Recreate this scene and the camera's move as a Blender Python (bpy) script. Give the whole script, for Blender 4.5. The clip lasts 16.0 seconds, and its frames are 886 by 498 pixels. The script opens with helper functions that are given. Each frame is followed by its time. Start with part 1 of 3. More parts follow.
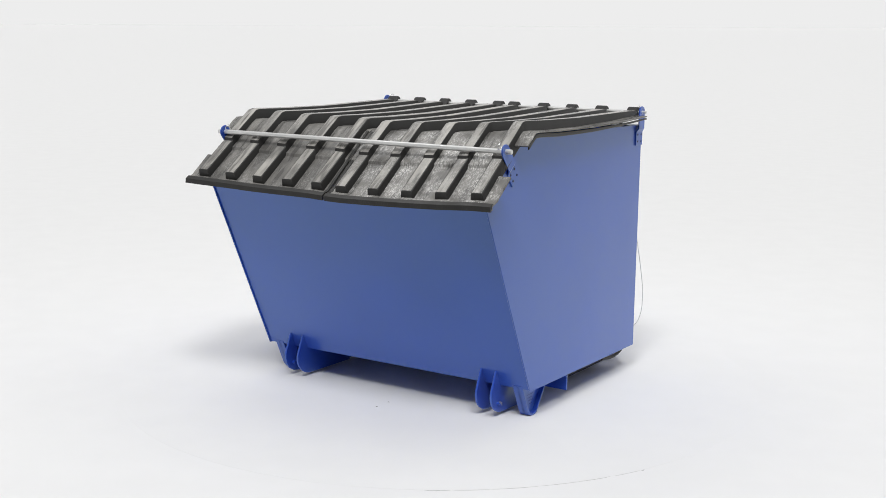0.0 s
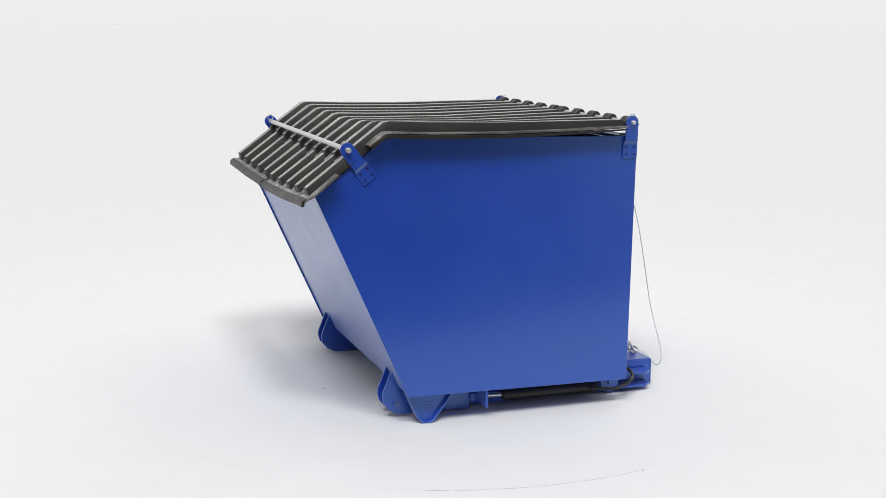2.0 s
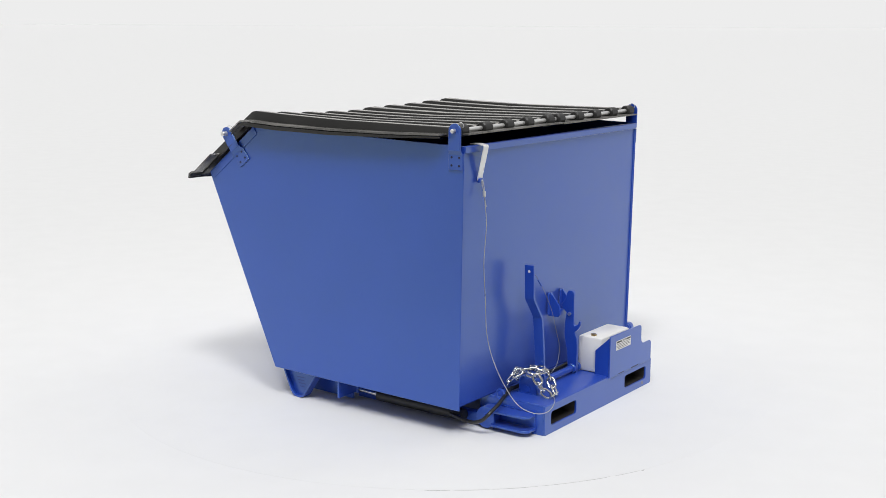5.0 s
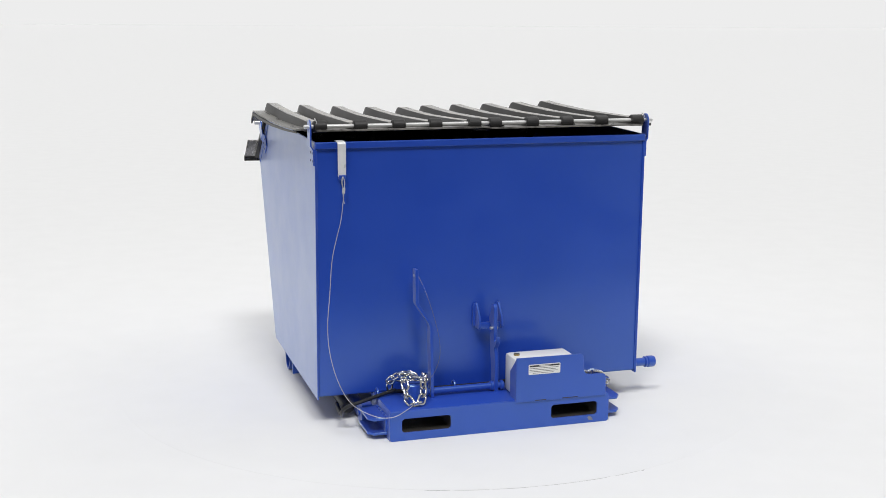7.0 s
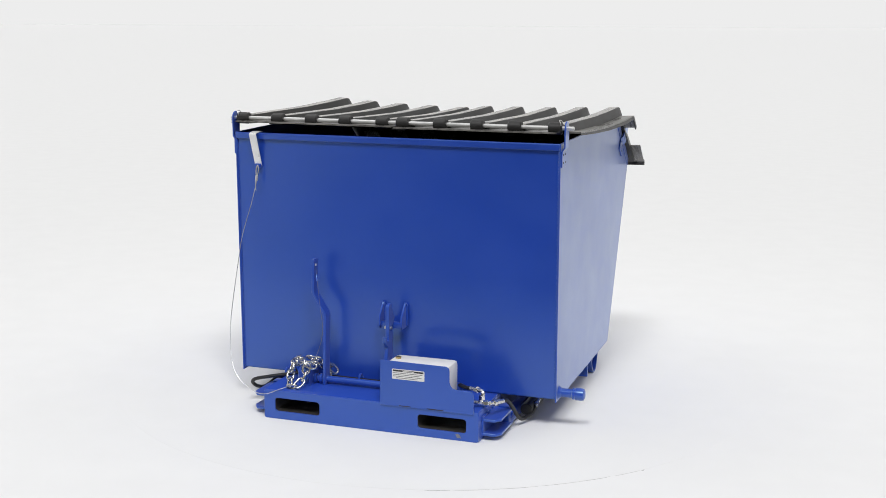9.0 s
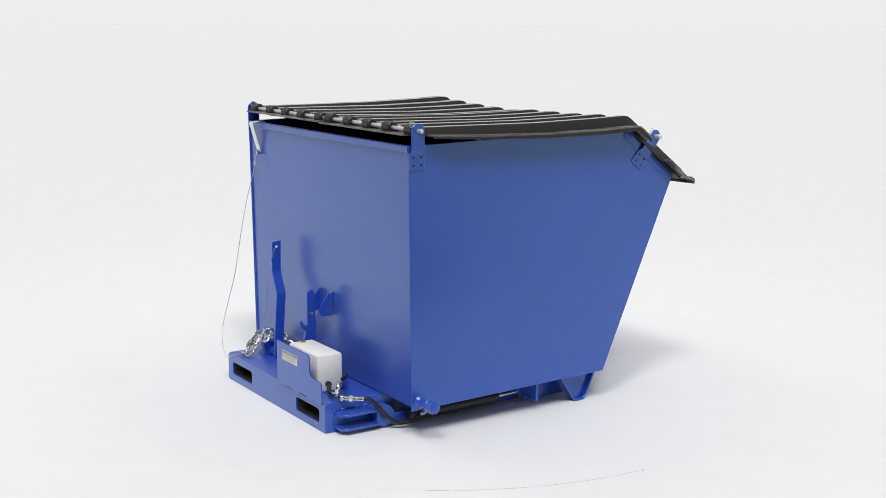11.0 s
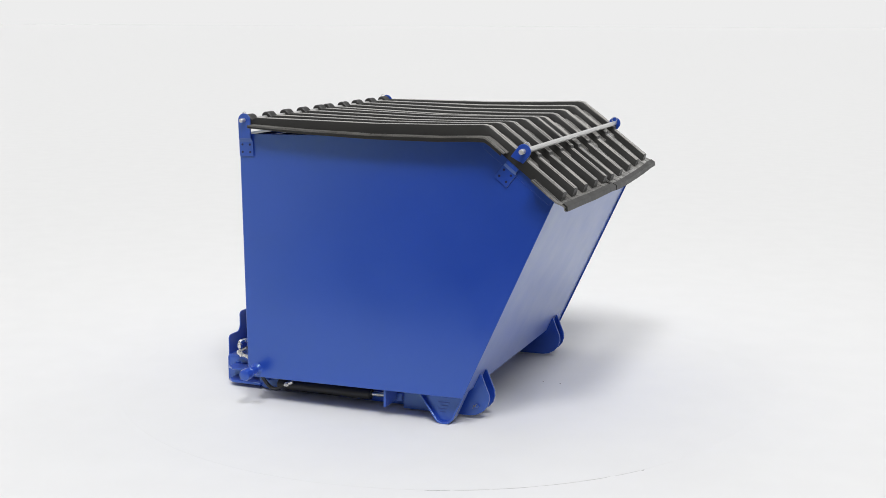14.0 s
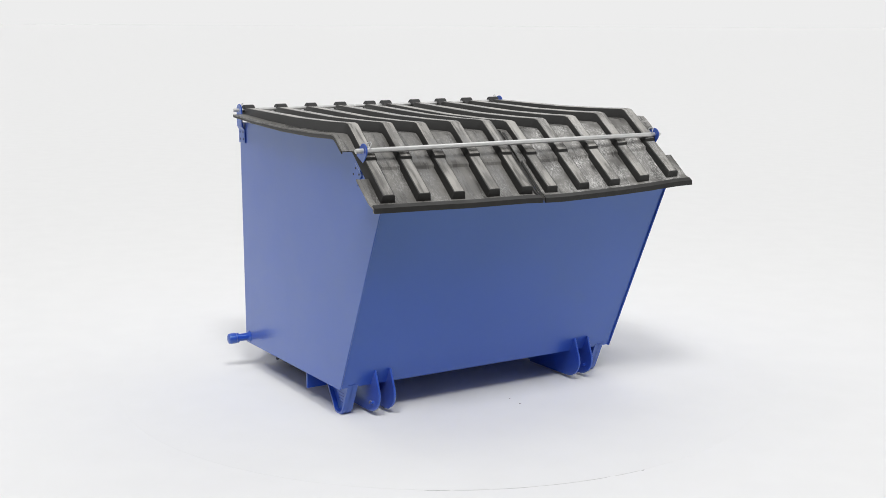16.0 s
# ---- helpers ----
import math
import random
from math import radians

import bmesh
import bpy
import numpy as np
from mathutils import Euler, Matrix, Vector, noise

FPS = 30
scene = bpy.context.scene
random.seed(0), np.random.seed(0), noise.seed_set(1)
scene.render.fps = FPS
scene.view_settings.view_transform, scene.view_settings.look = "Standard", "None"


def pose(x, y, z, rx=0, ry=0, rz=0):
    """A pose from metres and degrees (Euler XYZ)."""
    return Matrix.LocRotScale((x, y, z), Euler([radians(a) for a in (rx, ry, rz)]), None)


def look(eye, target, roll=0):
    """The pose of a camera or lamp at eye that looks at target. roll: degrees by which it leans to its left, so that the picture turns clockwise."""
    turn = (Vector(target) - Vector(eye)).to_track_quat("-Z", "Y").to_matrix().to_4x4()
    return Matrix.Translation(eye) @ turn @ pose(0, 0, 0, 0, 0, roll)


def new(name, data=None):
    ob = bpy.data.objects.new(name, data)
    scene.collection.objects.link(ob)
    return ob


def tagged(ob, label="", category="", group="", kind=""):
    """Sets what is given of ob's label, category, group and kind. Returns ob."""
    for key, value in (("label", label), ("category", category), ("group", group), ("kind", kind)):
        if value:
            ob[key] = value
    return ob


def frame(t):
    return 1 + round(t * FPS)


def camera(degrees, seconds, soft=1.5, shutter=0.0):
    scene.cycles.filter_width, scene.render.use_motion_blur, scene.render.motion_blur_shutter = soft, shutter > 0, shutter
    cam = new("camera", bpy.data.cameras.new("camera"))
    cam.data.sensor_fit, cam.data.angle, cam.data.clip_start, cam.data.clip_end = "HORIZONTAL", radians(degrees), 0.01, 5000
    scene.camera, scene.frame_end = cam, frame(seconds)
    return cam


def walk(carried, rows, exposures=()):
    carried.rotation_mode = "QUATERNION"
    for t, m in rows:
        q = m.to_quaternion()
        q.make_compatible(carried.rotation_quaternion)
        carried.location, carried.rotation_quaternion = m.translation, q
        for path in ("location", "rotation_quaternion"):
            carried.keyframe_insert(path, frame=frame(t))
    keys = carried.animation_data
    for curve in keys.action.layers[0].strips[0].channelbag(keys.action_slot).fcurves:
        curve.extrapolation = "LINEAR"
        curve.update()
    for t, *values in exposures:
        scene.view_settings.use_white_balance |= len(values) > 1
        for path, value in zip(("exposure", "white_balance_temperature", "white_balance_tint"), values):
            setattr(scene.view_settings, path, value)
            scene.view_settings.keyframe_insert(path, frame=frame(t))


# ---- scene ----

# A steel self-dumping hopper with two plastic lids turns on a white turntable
# before a camera that stands still. World origin: the turntable's axis, on its top.
START, RATE, SECONDS = -33.80, -18.416, 16.0     # degrees, degrees a second

cam = camera(39.70, SECONDS, 0.8)
EYE = pose(0, -5.697, 1.668, 90 - 10.515, 0, -0.141) @ pose(0, 0, 0, 0, 0, 0.269)
walk(cam, [(0.0, EYE), (SECONDS, EYE)])

# ---------------------------------------------------------------- light
world = bpy.data.worlds.new("studio")
scene.world = world
world.use_nodes = True
wn, wl = world.node_tree.nodes, world.node_tree.links
wn.clear()
w_out = wn.new("ShaderNodeOutputWorld")
w_bg = wn.new("ShaderNodeBackground")
# the hall all round: dim behind the camera, a lit white cove at the far side
w_co = wn.new("ShaderNodeTexCoord")
w_sep = wn.new("ShaderNodeSeparateXYZ")
w_map = wn.new("ShaderNodeMapRange")
w_map.inputs["From Min"].default_value, w_map.inputs["From Max"].default_value = -1.0, 0.1
w_map.inputs["To Min"].default_value, w_map.inputs["To Max"].default_value = 0.12, 0.54
wl.new(w_co.outputs["Generated"], w_sep.inputs[0])
wl.new(w_sep.outputs["Y"], w_map.inputs["Value"])
wl.new(w_map.outputs["Result"], w_bg.inputs["Strength"])
w_bg.inputs["Color"].default_value = (1.0, 1.0, 1.0, 1)
wl.new(w_bg.outputs[0], w_out.inputs[0])

# two large soft lights above the camera, side by side
for side in (-1, 1):
    lamp = bpy.data.lights.new("key_light", "SUN")
    lamp.energy, lamp.angle, lamp.color = 1.175, radians(14), (1.0, 1.0, 1.0)
    key = new("key_light", lamp)
    key.matrix_world = look((1.6 * side, -5.4, 8.1), (0, 0, 0))

# two unseen softboxes added over the turntable to put a gleam on the lids
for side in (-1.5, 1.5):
    box_lamp = bpy.data.lights.new("added_softbox", "AREA")
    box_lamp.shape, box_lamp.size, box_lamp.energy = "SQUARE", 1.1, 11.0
    added_softbox = new("added_softbox", box_lamp)
    added_softbox.matrix_world = look((side, 0.5, 4.0), (0, -0.6, 0.9))


# ---------------------------------------------------------------- materials
def material(name, color, rough=0.5, metal=0.0):
    m = bpy.data.materials.new(name)
    m.use_nodes = True
    b = m.node_tree.nodes["Principled BSDF"]
    b.inputs["Base Color"].default_value = (*color, 1)
    b.inputs["Roughness"].default_value = rough
    b.inputs["Metallic"].default_value = metal
    return m, m.node_tree.nodes, m.node_tree.links, b


def noise_node(nodes, links, scale, detail=4.0, stretch=(1, 1, 1), coord="Object"):
    co = nodes.new("ShaderNodeTexCoord")
    mp = nodes.new("ShaderNodeMapping")
    mp.inputs["Scale"].default_value = stretch
    n = nodes.new("ShaderNodeTexNoise")
    n.inputs["Scale"].default_value, n.inputs["Detail"].default_value = scale, detail
    links.new(co.outputs[coord], mp.inputs[0])
    links.new(mp.outputs[0], n.inputs["Vector"])
    return n.outputs["Fac"]


def ranged(nodes, links, value, lo, hi, a=0.3, b=0.7):
    r = nodes.new("ShaderNodeMapRange")
    r.inputs["From Min"].default_value, r.inputs["From Max"].default_value = a, b
    r.inputs["To Min"].default_value, r.inputs["To Max"].default_value = lo, hi
    links.new(value, r.inputs["Value"])
    return r.outputs["Result"]


def blended(nodes, links, factor, a, b):
    m = nodes.new("ShaderNodeMix")
    m.data_type = "RGBA"
    m.inputs["A"].default_value, m.inputs["B"].default_value = (*a, 1), (*b, 1)
    links.new(factor, m.inputs["Factor"])
    return m.outputs["Result"]


def bumped(nodes, links, b, value, distance, strength=0.5):
    n = nodes.new("ShaderNodeBump")
    n.inputs["Distance"].default_value, n.inputs["Strength"].default_value = distance, strength
    links.new(value, n.inputs["Height"])
    links.new(n.outputs[0], b.inputs["Normal"])


def blue_paint():
    m, n, l, b = material("blue_paint", (0.004, 0.039, 0.40), 0.30)
    big = noise_node(n, l, 3.0, 3)
    l.new(blended(n, l, ranged(n, l, big, 0, 1), (0.0120, 0.0535, 0.405), (0.0145, 0.0585, 0.435)), b.inputs["Base Color"])
    l.new(ranged(n, l, noise_node(n, l, 6.0, 5), 0.28, 0.36), b.inputs["Roughness"])
    b.inputs["IOR"].default_value = 1.75
    # coat and sheen stand in for bright surroundings mirrored at low angles
    b.inputs["Coat Weight"].default_value = 0.35
    b.inputs["Coat Roughness"].default_value = 0.20
    b.inputs["Sheen Weight"].default_value = 0.48
    b.inputs["Sheen Roughness"].default_value = 0.32
    b.inputs["Sheen Tint"].default_value = (0.89, 0.98, 1.0, 1)
    b.inputs["Specular Tint"].default_value = (0.62, 1.0, 0.86, 1)
    # the fine orange peel of sprayed paint
    bumped(n, l, b, noise_node(n, l, 260.0, 1), 0.0003, 0.10)
    return m


def black_plastic(name, dust_low, dust_high, scuff_glint, gloss):
    """Moulded black plastic, a film of dust and scuffs with their glint painted pale."""
    m, n, l, b = material(name, (0.028, 0.026, 0.025), 0.5)
    blot = noise_node(n, l, 7.0, 5)
    streak = noise_node(n, l, 190.0, 7, (1.0, 0.45, 0.45))
    grain = noise_node(n, l, 220.0, 3)
    grime = noise_node(n, l, 34.0, 6, (1.0, 0.16, 0.16))
    both = n.new("ShaderNodeMath")
    both.operation = "MULTIPLY"
    l.new(ranged(n, l, blot, 0.35, 1), both.inputs[0])
    l.new(ranged(n, l, grime, 0.10, 1, 0.40, 0.60), both.inputs[1])
    film = both.outputs[0]
    dust = blended(n, l, film, tuple(c * dust_low for c in (1.0, 0.968, 0.915)), tuple(c * dust_high for c in (1.0, 0.962, 0.89)))
    mix = n.new("ShaderNodeMix")
    mix.data_type = "RGBA"
    mix.inputs["B"].default_value = (0.68, 0.67, 0.65, 1)
    # scuffs, worst on one half of the slope; their glint is painted pale
    co = n.new("ShaderNodeTexCoord")
    sep = n.new("ShaderNodeSeparateXYZ")
    l.new(co.outputs["Object"], sep.inputs[0])
    half = ranged(n, l, sep.outputs["X"], 0.30, 1.0, -0.1, 0.25)
    slope = ranged(n, l, sep.outputs["Y"], 1.0, 0.12, -0.55, -0.40)
    marks = ranged(n, l, streak, 0.22, 1.0, 0.48, 0.66)
    for factor in (half, slope, ranged(n, l, noise_node(n, l, 11.0, 5), 0, 1, 0.38, 0.62)):
        both = n.new("ShaderNodeMath")
        both.operation = "MULTIPLY"
        l.new(marks, both.inputs[0])
        l.new(factor, both.inputs[1])
        marks = both.outputs[0]
    l.new(ranged(n, l, marks, 0, scuff_glint, 0, 1), mix.inputs["Factor"])
    l.new(dust, mix.inputs["A"])
    l.new(mix.outputs["Result"], b.inputs["Base Color"])
    worn = n.new("ShaderNodeMix")
    worn.data_type = "FLOAT"
    worn.inputs["B"].default_value = 0.28
    l.new(marks, worn.inputs["Factor"])
    l.new(ranged(n, l, film, *gloss, 0.1, 0.9), worn.inputs["A"])
    l.new(worn.outputs["Result"], b.inputs["Roughness"])
    b.inputs["IOR"].default_value = 1.45
    bumped(n, l, b, grain, 0.0004, 0.06)
    return m


def metal_of(name, color, rough, scale=40.0, spread=0.12):
    m, n, l, b = material(name, color, rough, 1.0)
    f = noise_node(n, l, scale, 4)
    l.new(ranged(n, l, f, max(rough - spread, 0.05), rough + spread), b.inputs["Roughness"])
    dark = tuple(c * 0.72 for c in color)
    l.new(blended(n, l, ranged(n, l, f, 0, 1), dark, color), b.inputs["Base Color"])
    return m


def white_sheet(name, low, high, rough):
    m, n, l, b = material(name, high, rough)
    f = noise_node(n, l, 5.0, 5)
    l.new(blended(n, l, ranged(n, l, f, 0, 1), low, high), b.inputs["Base Color"])
    b.inputs["Specular IOR Level"].default_value = 0.0
    return m


def simple(name, color, rough, scale=60.0, spread=0.12, metal=0.0):
    m, n, l, b = material(name, color, rough, metal)
    f = noise_node(n, l, scale, 4)
    dark = tuple(c * (1 - spread) for c in color)
    l.new(blended(n, l, ranged(n, l, f, 0, 1), dark, color), b.inputs["Base Color"])
    l.new(ranged(n, l, f, rough * 0.85, min(rough * 1.15, 1)), b.inputs["Roughness"])
    return m


BLUE = blue_paint()
PLASTIC = black_plastic("black_plastic", 0.016, 0.022, 0.02, (0.42, 0.48))
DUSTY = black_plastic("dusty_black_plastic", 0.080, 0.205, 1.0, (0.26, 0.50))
# rib crests: wear plus the light on upper faces, put into a paler colour
CREST = black_plastic("worn_lit_rib_plastic", 0.130, 0.460, 0.5, (0.20, 0.42))
KNUCKLE = simple("black_rubber", (0.022, 0.021, 0.021), 0.45)
ZINC = simple("galvanised_steel", (0.74, 0.74, 0.73), 0.34, 30.0, 0.10, 0.55)
STRAP = simple("bright_zinc_strap", (0.95, 0.95, 0.94), 0.30, 30.0, 0.08, 0.15)
CHROME = metal_of("plated_chain", (0.80, 0.79, 0.76), 0.18, 90.0, 0.08)
FITTING = metal_of("plated_fitting", (0.88, 0.87, 0.84), 0.24, 60.0, 0.08)
WIRE = metal_of("steel_wire", (0.78, 0.78, 0.77), 0.38)
BRASS = metal_of("brass", (0.62, 0.45, 0.20), 0.35)
THIN_WIRE = metal_of("dull_thin_wire", (0.30, 0.31, 0.34), 0.42)
HOSE = simple("black_hose", (0.015, 0.015, 0.016), 0.38)
BLACK_PAINT = simple("black_paint", (0.014, 0.014, 0.015), 0.42)
TANK = simple("milky_plastic", (0.86, 0.845, 0.80), 0.42, 12.0, 0.06)
PAPER = simple("label_paper", (0.80, 0.80, 0.78), 0.5)
INK = simple("label_ink", (0.03, 0.03, 0.035), 0.55)
MARK = simple("stamped_blue", (0.008, 0.042, 0.31), 0.4)
DOT = simple("dark_bolt_hole", (0.008, 0.014, 0.05), 0.6)
FLOOR = white_sheet("white_floor", (0.786, 0.786, 0.785), (0.801, 0.801, 0.800), 0.7)
HALL = white_sheet("dark_hall_floor", (0.040, 0.040, 0.039), (0.055, 0.055, 0.053), 0.75)
# the backdrop's brightness is its own emission; no lamp lights it
GLOW, _, _, glow_b = material("glowing_backdrop", (0.0, 0.0, 0.0), 1.0)
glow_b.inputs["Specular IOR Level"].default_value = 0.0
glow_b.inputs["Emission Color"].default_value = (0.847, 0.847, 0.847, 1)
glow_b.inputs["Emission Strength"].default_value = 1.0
DARK_BROWN = simple("dark_brown_steel", (0.045, 0.040, 0.034), 0.6, 25.0, 0.4)
SEAM = simple("seam_dirt", (0.48, 0.475, 0.465), 0.8, 25.0, 0.5)
CRUMB = simple("grit", (0.22, 0.21, 0.20), 0.8)


# ---------------------------------------------------------------- mesh helpers
def part(name, bm, mat, parent=None, label="", smooth=35, second=None):
    me = bpy.data.meshes.new(name)
    bmesh.ops.recalc_face_normals(bm, faces=bm.faces)
    for face in bm.faces:
        face.smooth = True
    bm.to_mesh(me)
    bm.free()
    me.set_sharp_from_angle(angle=radians(smooth))
    me.materials.append(mat)
    if second:
        me.materials.append(second)
    ob = new(name, me)
    if parent:
        ob.parent = parent
    if label:
        ob["label"] = label
    return ob


def bevelled(bm, width, segments=2, angle=30):
    if width > 0:
        edges = [e for e in bm.edges if len(e.link_faces) == 2 and e.calc_face_angle(0) > radians(angle)]
        bmesh.ops.bevel(bm, geom=edges, offset=width, segments=segments, profile=0.5, affect="EDGES", clamp_overlap=True)
    return bm


def box(x0, x1, y0, y1, z0, z1, bevel=0.0):
    bm = bmesh.new()
    bmesh.ops.create_cube(bm, size=1)
    for v in bm.verts:
        v.co = Vector((x0 + (v.co.x + 0.5) * (x1 - x0), y0 + (v.co.y + 0.5) * (y1 - y0), z0 + (v.co.z + 0.5) * (z1 - z0)))
    return bevelled(bm, bevel, 4 if bevel > 0.015 else 2)


def place2(axis, a, u, v):
    return {"x": (a, u, v), "y": (u, a, v), "z": (u, v, a)}[axis]


def plate(points, axis, a0, a1, holes=(), bevel=0.0):
    """A flat sheet: an outline (and holes) across an axis, from a0 to a1 along it."""
    bm = bmesh.new()
    edges = []
    for loop in (points, *holes):
        vs = [bm.verts.new(place2(axis, a0, *p)) for p in loop]
        edges += [bm.edges.new((vs[i], vs[(i + 1) % len(vs)])) for i in range(len(vs))]
    if holes:
        bmesh.ops.triangle_fill(bm, edges=edges, use_beauty=True)
    else:
        bm.faces.new(vs)
    made = bmesh.ops.extrude_face_region(bm, geom=bm.faces[:])["geom"]
    shift = Vector(place2(axis, a1 - a0, 0, 0))
    bmesh.ops.translate(bm, vec=shift, verts=[g for g in made if isinstance(g, bmesh.types.BMVert)])
    bmesh.ops.recalc_face_normals(bm, faces=bm.faces)
    return bevelled(bm, bevel, 1, 50)


def arc(cx, cy, r, a0, a1, n=8):
    return [(cx + r * math.cos(radians(a0 + (a1 - a0) * i / n)), cy + r * math.sin(radians(a0 + (a1 - a0) * i / n))) for i in range(n + 1)]


def rounded(x0, x1, y0, y1, r, n=4):
    return arc(x1 - r, y1 - r, r, 0, 90, n) + arc(x0 + r, y1 - r, r, 90, 180, n) + arc(x0 + r, y0 + r, r, 180, 270, n) + arc(x1 - r, y0 + r, r, 270, 360, n)


def joined(*bms):
    out = bmesh.new()
    for b in bms:
        me = bpy.data.meshes.new("tmp")
        b.to_mesh(me)
        b.free()
        out.from_mesh(me)
        bpy.data.meshes.remove(me)
    return out


def sweep(path, r, n=8, closed=False):
    """A round bar along a path of points; r may be one radius or one for each point."""
    bm = bmesh.new()
    pts = [Vector(p) for p in path]
    rs = r if isinstance(r, (list, tuple)) else [r] * len(pts)
    rings, side = [], None
    for i, p in enumerate(pts):
        a = pts[i - 1] if i or closed else p
        b = pts[(i + 1) % len(pts)] if i + 1 < len(pts) or closed else p
        d = (b - a).normalized()
        if side is None:
            side = d.orthogonal().normalized()
        side = (side - d * side.dot(d)).normalized()
        up = d.cross(side)
        rings.append([bm.verts.new(p + rs[i] * (math.cos(2 * math.pi * k / n) * side + math.sin(2 * math.pi * k / n) * up)) for k in range(n)])
    for i in range(len(rings) - (0 if closed else 1)):
        A, B = rings[i], rings[(i + 1) % len(rings)]
        for k in range(n):
            bm.faces.new((A[k], A[(k + 1) % n], B[(k + 1) % n], B[k]))
    if not closed:
        bm.faces.new(rings[0])
        bm.faces.new(rings[-1])
    return bm


def curve(points, steps=8):
    """A smooth line through the points."""
    P = [Vector(p) for p in points]
    P = [2 * P[0] - P[1]] + P + [2 * P[-1] - P[-2]]
    out = []
    for i in range(1, len(P) - 2):
        a, b, c, d = P[i - 1], P[i], P[i + 1], P[i + 2]
        for k in range(steps):
            t = k / steps
            out.append(0.5 * ((2 * b) + (c - a) * t + (2 * a - 5 * b + 4 * c - d) * t * t + (3 * b - a - 3 * c + d) * t ** 3))
    return out + [P[-2]]


def rod(p, q, r, n=16, chamfer=0.0):
    p, q = Vector(p), Vector(q)
    d = (q - p).normalized()
    if chamfer:
        return sweep([p, p + d * chamfer, q - d * chamfer, q], [r - chamfer, r, r, r - chamfer], n)
    return sweep([p, q], r, n)


# ---------------------------------------------------------------- setting
def ground():
    # the white floor ends just before the camera, and widens on both sides of it
    bm = bmesh.new()
    a, b, c, d, e, f = [bm.verts.new((x, y, -0.0005)) for x, y in ((-2.7, -1.95), (3.4, -1.95), (800, -960), (800, 420), (-800, 420), (-800, -960))]
    for corners in ((a, b, d, e), (b, c, d), (a, e, f)):
        bm.faces.new(corners)
    ob = part("floor", bm, FLOOR)
    ob.data.flip_normals()
    tagged(ob, "matt white seamless studio floor running out of sight", "floor", kind="structure")
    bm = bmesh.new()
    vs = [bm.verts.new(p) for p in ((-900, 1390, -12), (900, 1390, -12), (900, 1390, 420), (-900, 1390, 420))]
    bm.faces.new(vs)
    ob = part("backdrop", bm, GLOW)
    tagged(ob, "plain white studio backdrop that glows evenly by itself", "backdrop", kind="structure")
    # unseen dark floor, added so panels facing the camera reflect little light
    bm = bmesh.new()
    a, b, c, d, e, f = [bm.verts.new((x, y, -0.012)) for x, y in ((-800, -1100), (800, -1100), (800, -957), (3.5, -1.9), (-2.8, -1.9), (-800, -957))]
    for corners in ((a, b, c, f), (f, c, d, e)):
        bm.faces.new(corners)
    ob = part("floor_hall", bm, HALL)
    ob.data.flip_normals()
    tagged(ob, "unseen dark grey floor up to the white floor, added to darken reflections", "floor", kind="structure")


def turntable():
    ring = [(1.475 * math.cos(2 * math.pi * i / 160), 1.475 * math.sin(2 * math.pi * i / 160)) for i in range(160)]
    outer = [(1.490 * math.cos(2 * math.pi * i / 160), 1.490 * math.sin(2 * math.pi * i / 160)) for i in range(160)]
    ob = part("turntable", plate(ring, "z", -0.0004, 0.0), FLOOR)
    part("edge_trim", plate(outer, "z", -0.0004, 0.0, [ring]), FLOOR, ob, "flush white edge strip round the disc")
    return tagged(ob, "round flat white turntable flush with the floor", "turntable")


def floor_seam():
    """The hairline gap round the disc shows as a few dark broken strokes."""
    strokes = []
    for a0, a1, w in ((-92, -88.5, 0.005), (-88, -83, 0.003), (-82.6, -76, 0.0035), (-75.5, -70, 0.0025), (-69.8, -64.5, 0.003), (-64, -59.4, 0.0025), (-59.2, -58.6, 0.009)):
        n = 10
        inner = [(1.4935 * math.cos(radians(a0 + (a1 - a0) * k / n)), 1.4935 * math.sin(radians(a0 + (a1 - a0) * k / n))) for k in range(n + 1)]
        outer = [((1.4935 + w * (0.15 + 0.55 * math.sin(math.pi * k / n))) * math.cos(radians(a0 + (a1 - a0) * k / n)), (1.4935 + w * (0.15 + 0.55 * math.sin(math.pi * k / n))) * math.sin(radians(a0 + (a1 - a0) * k / n))) for k in range(n, -1, -1)]
        strokes.append(plate(inner + outer, "z", -0.0004, -0.0001))
    ob = part("floor_seam", joined(*strokes), SEAM)
    tagged(ob, "fine broken grey seam in the floor beside the turntable", "seam", kind="structure")


# ---------------------------------------------------------------- the hopper
MID, HALF, SHEET = -0.005, 0.727, 0.006
RIGHT, LEFT = MID + HALF, MID - HALF


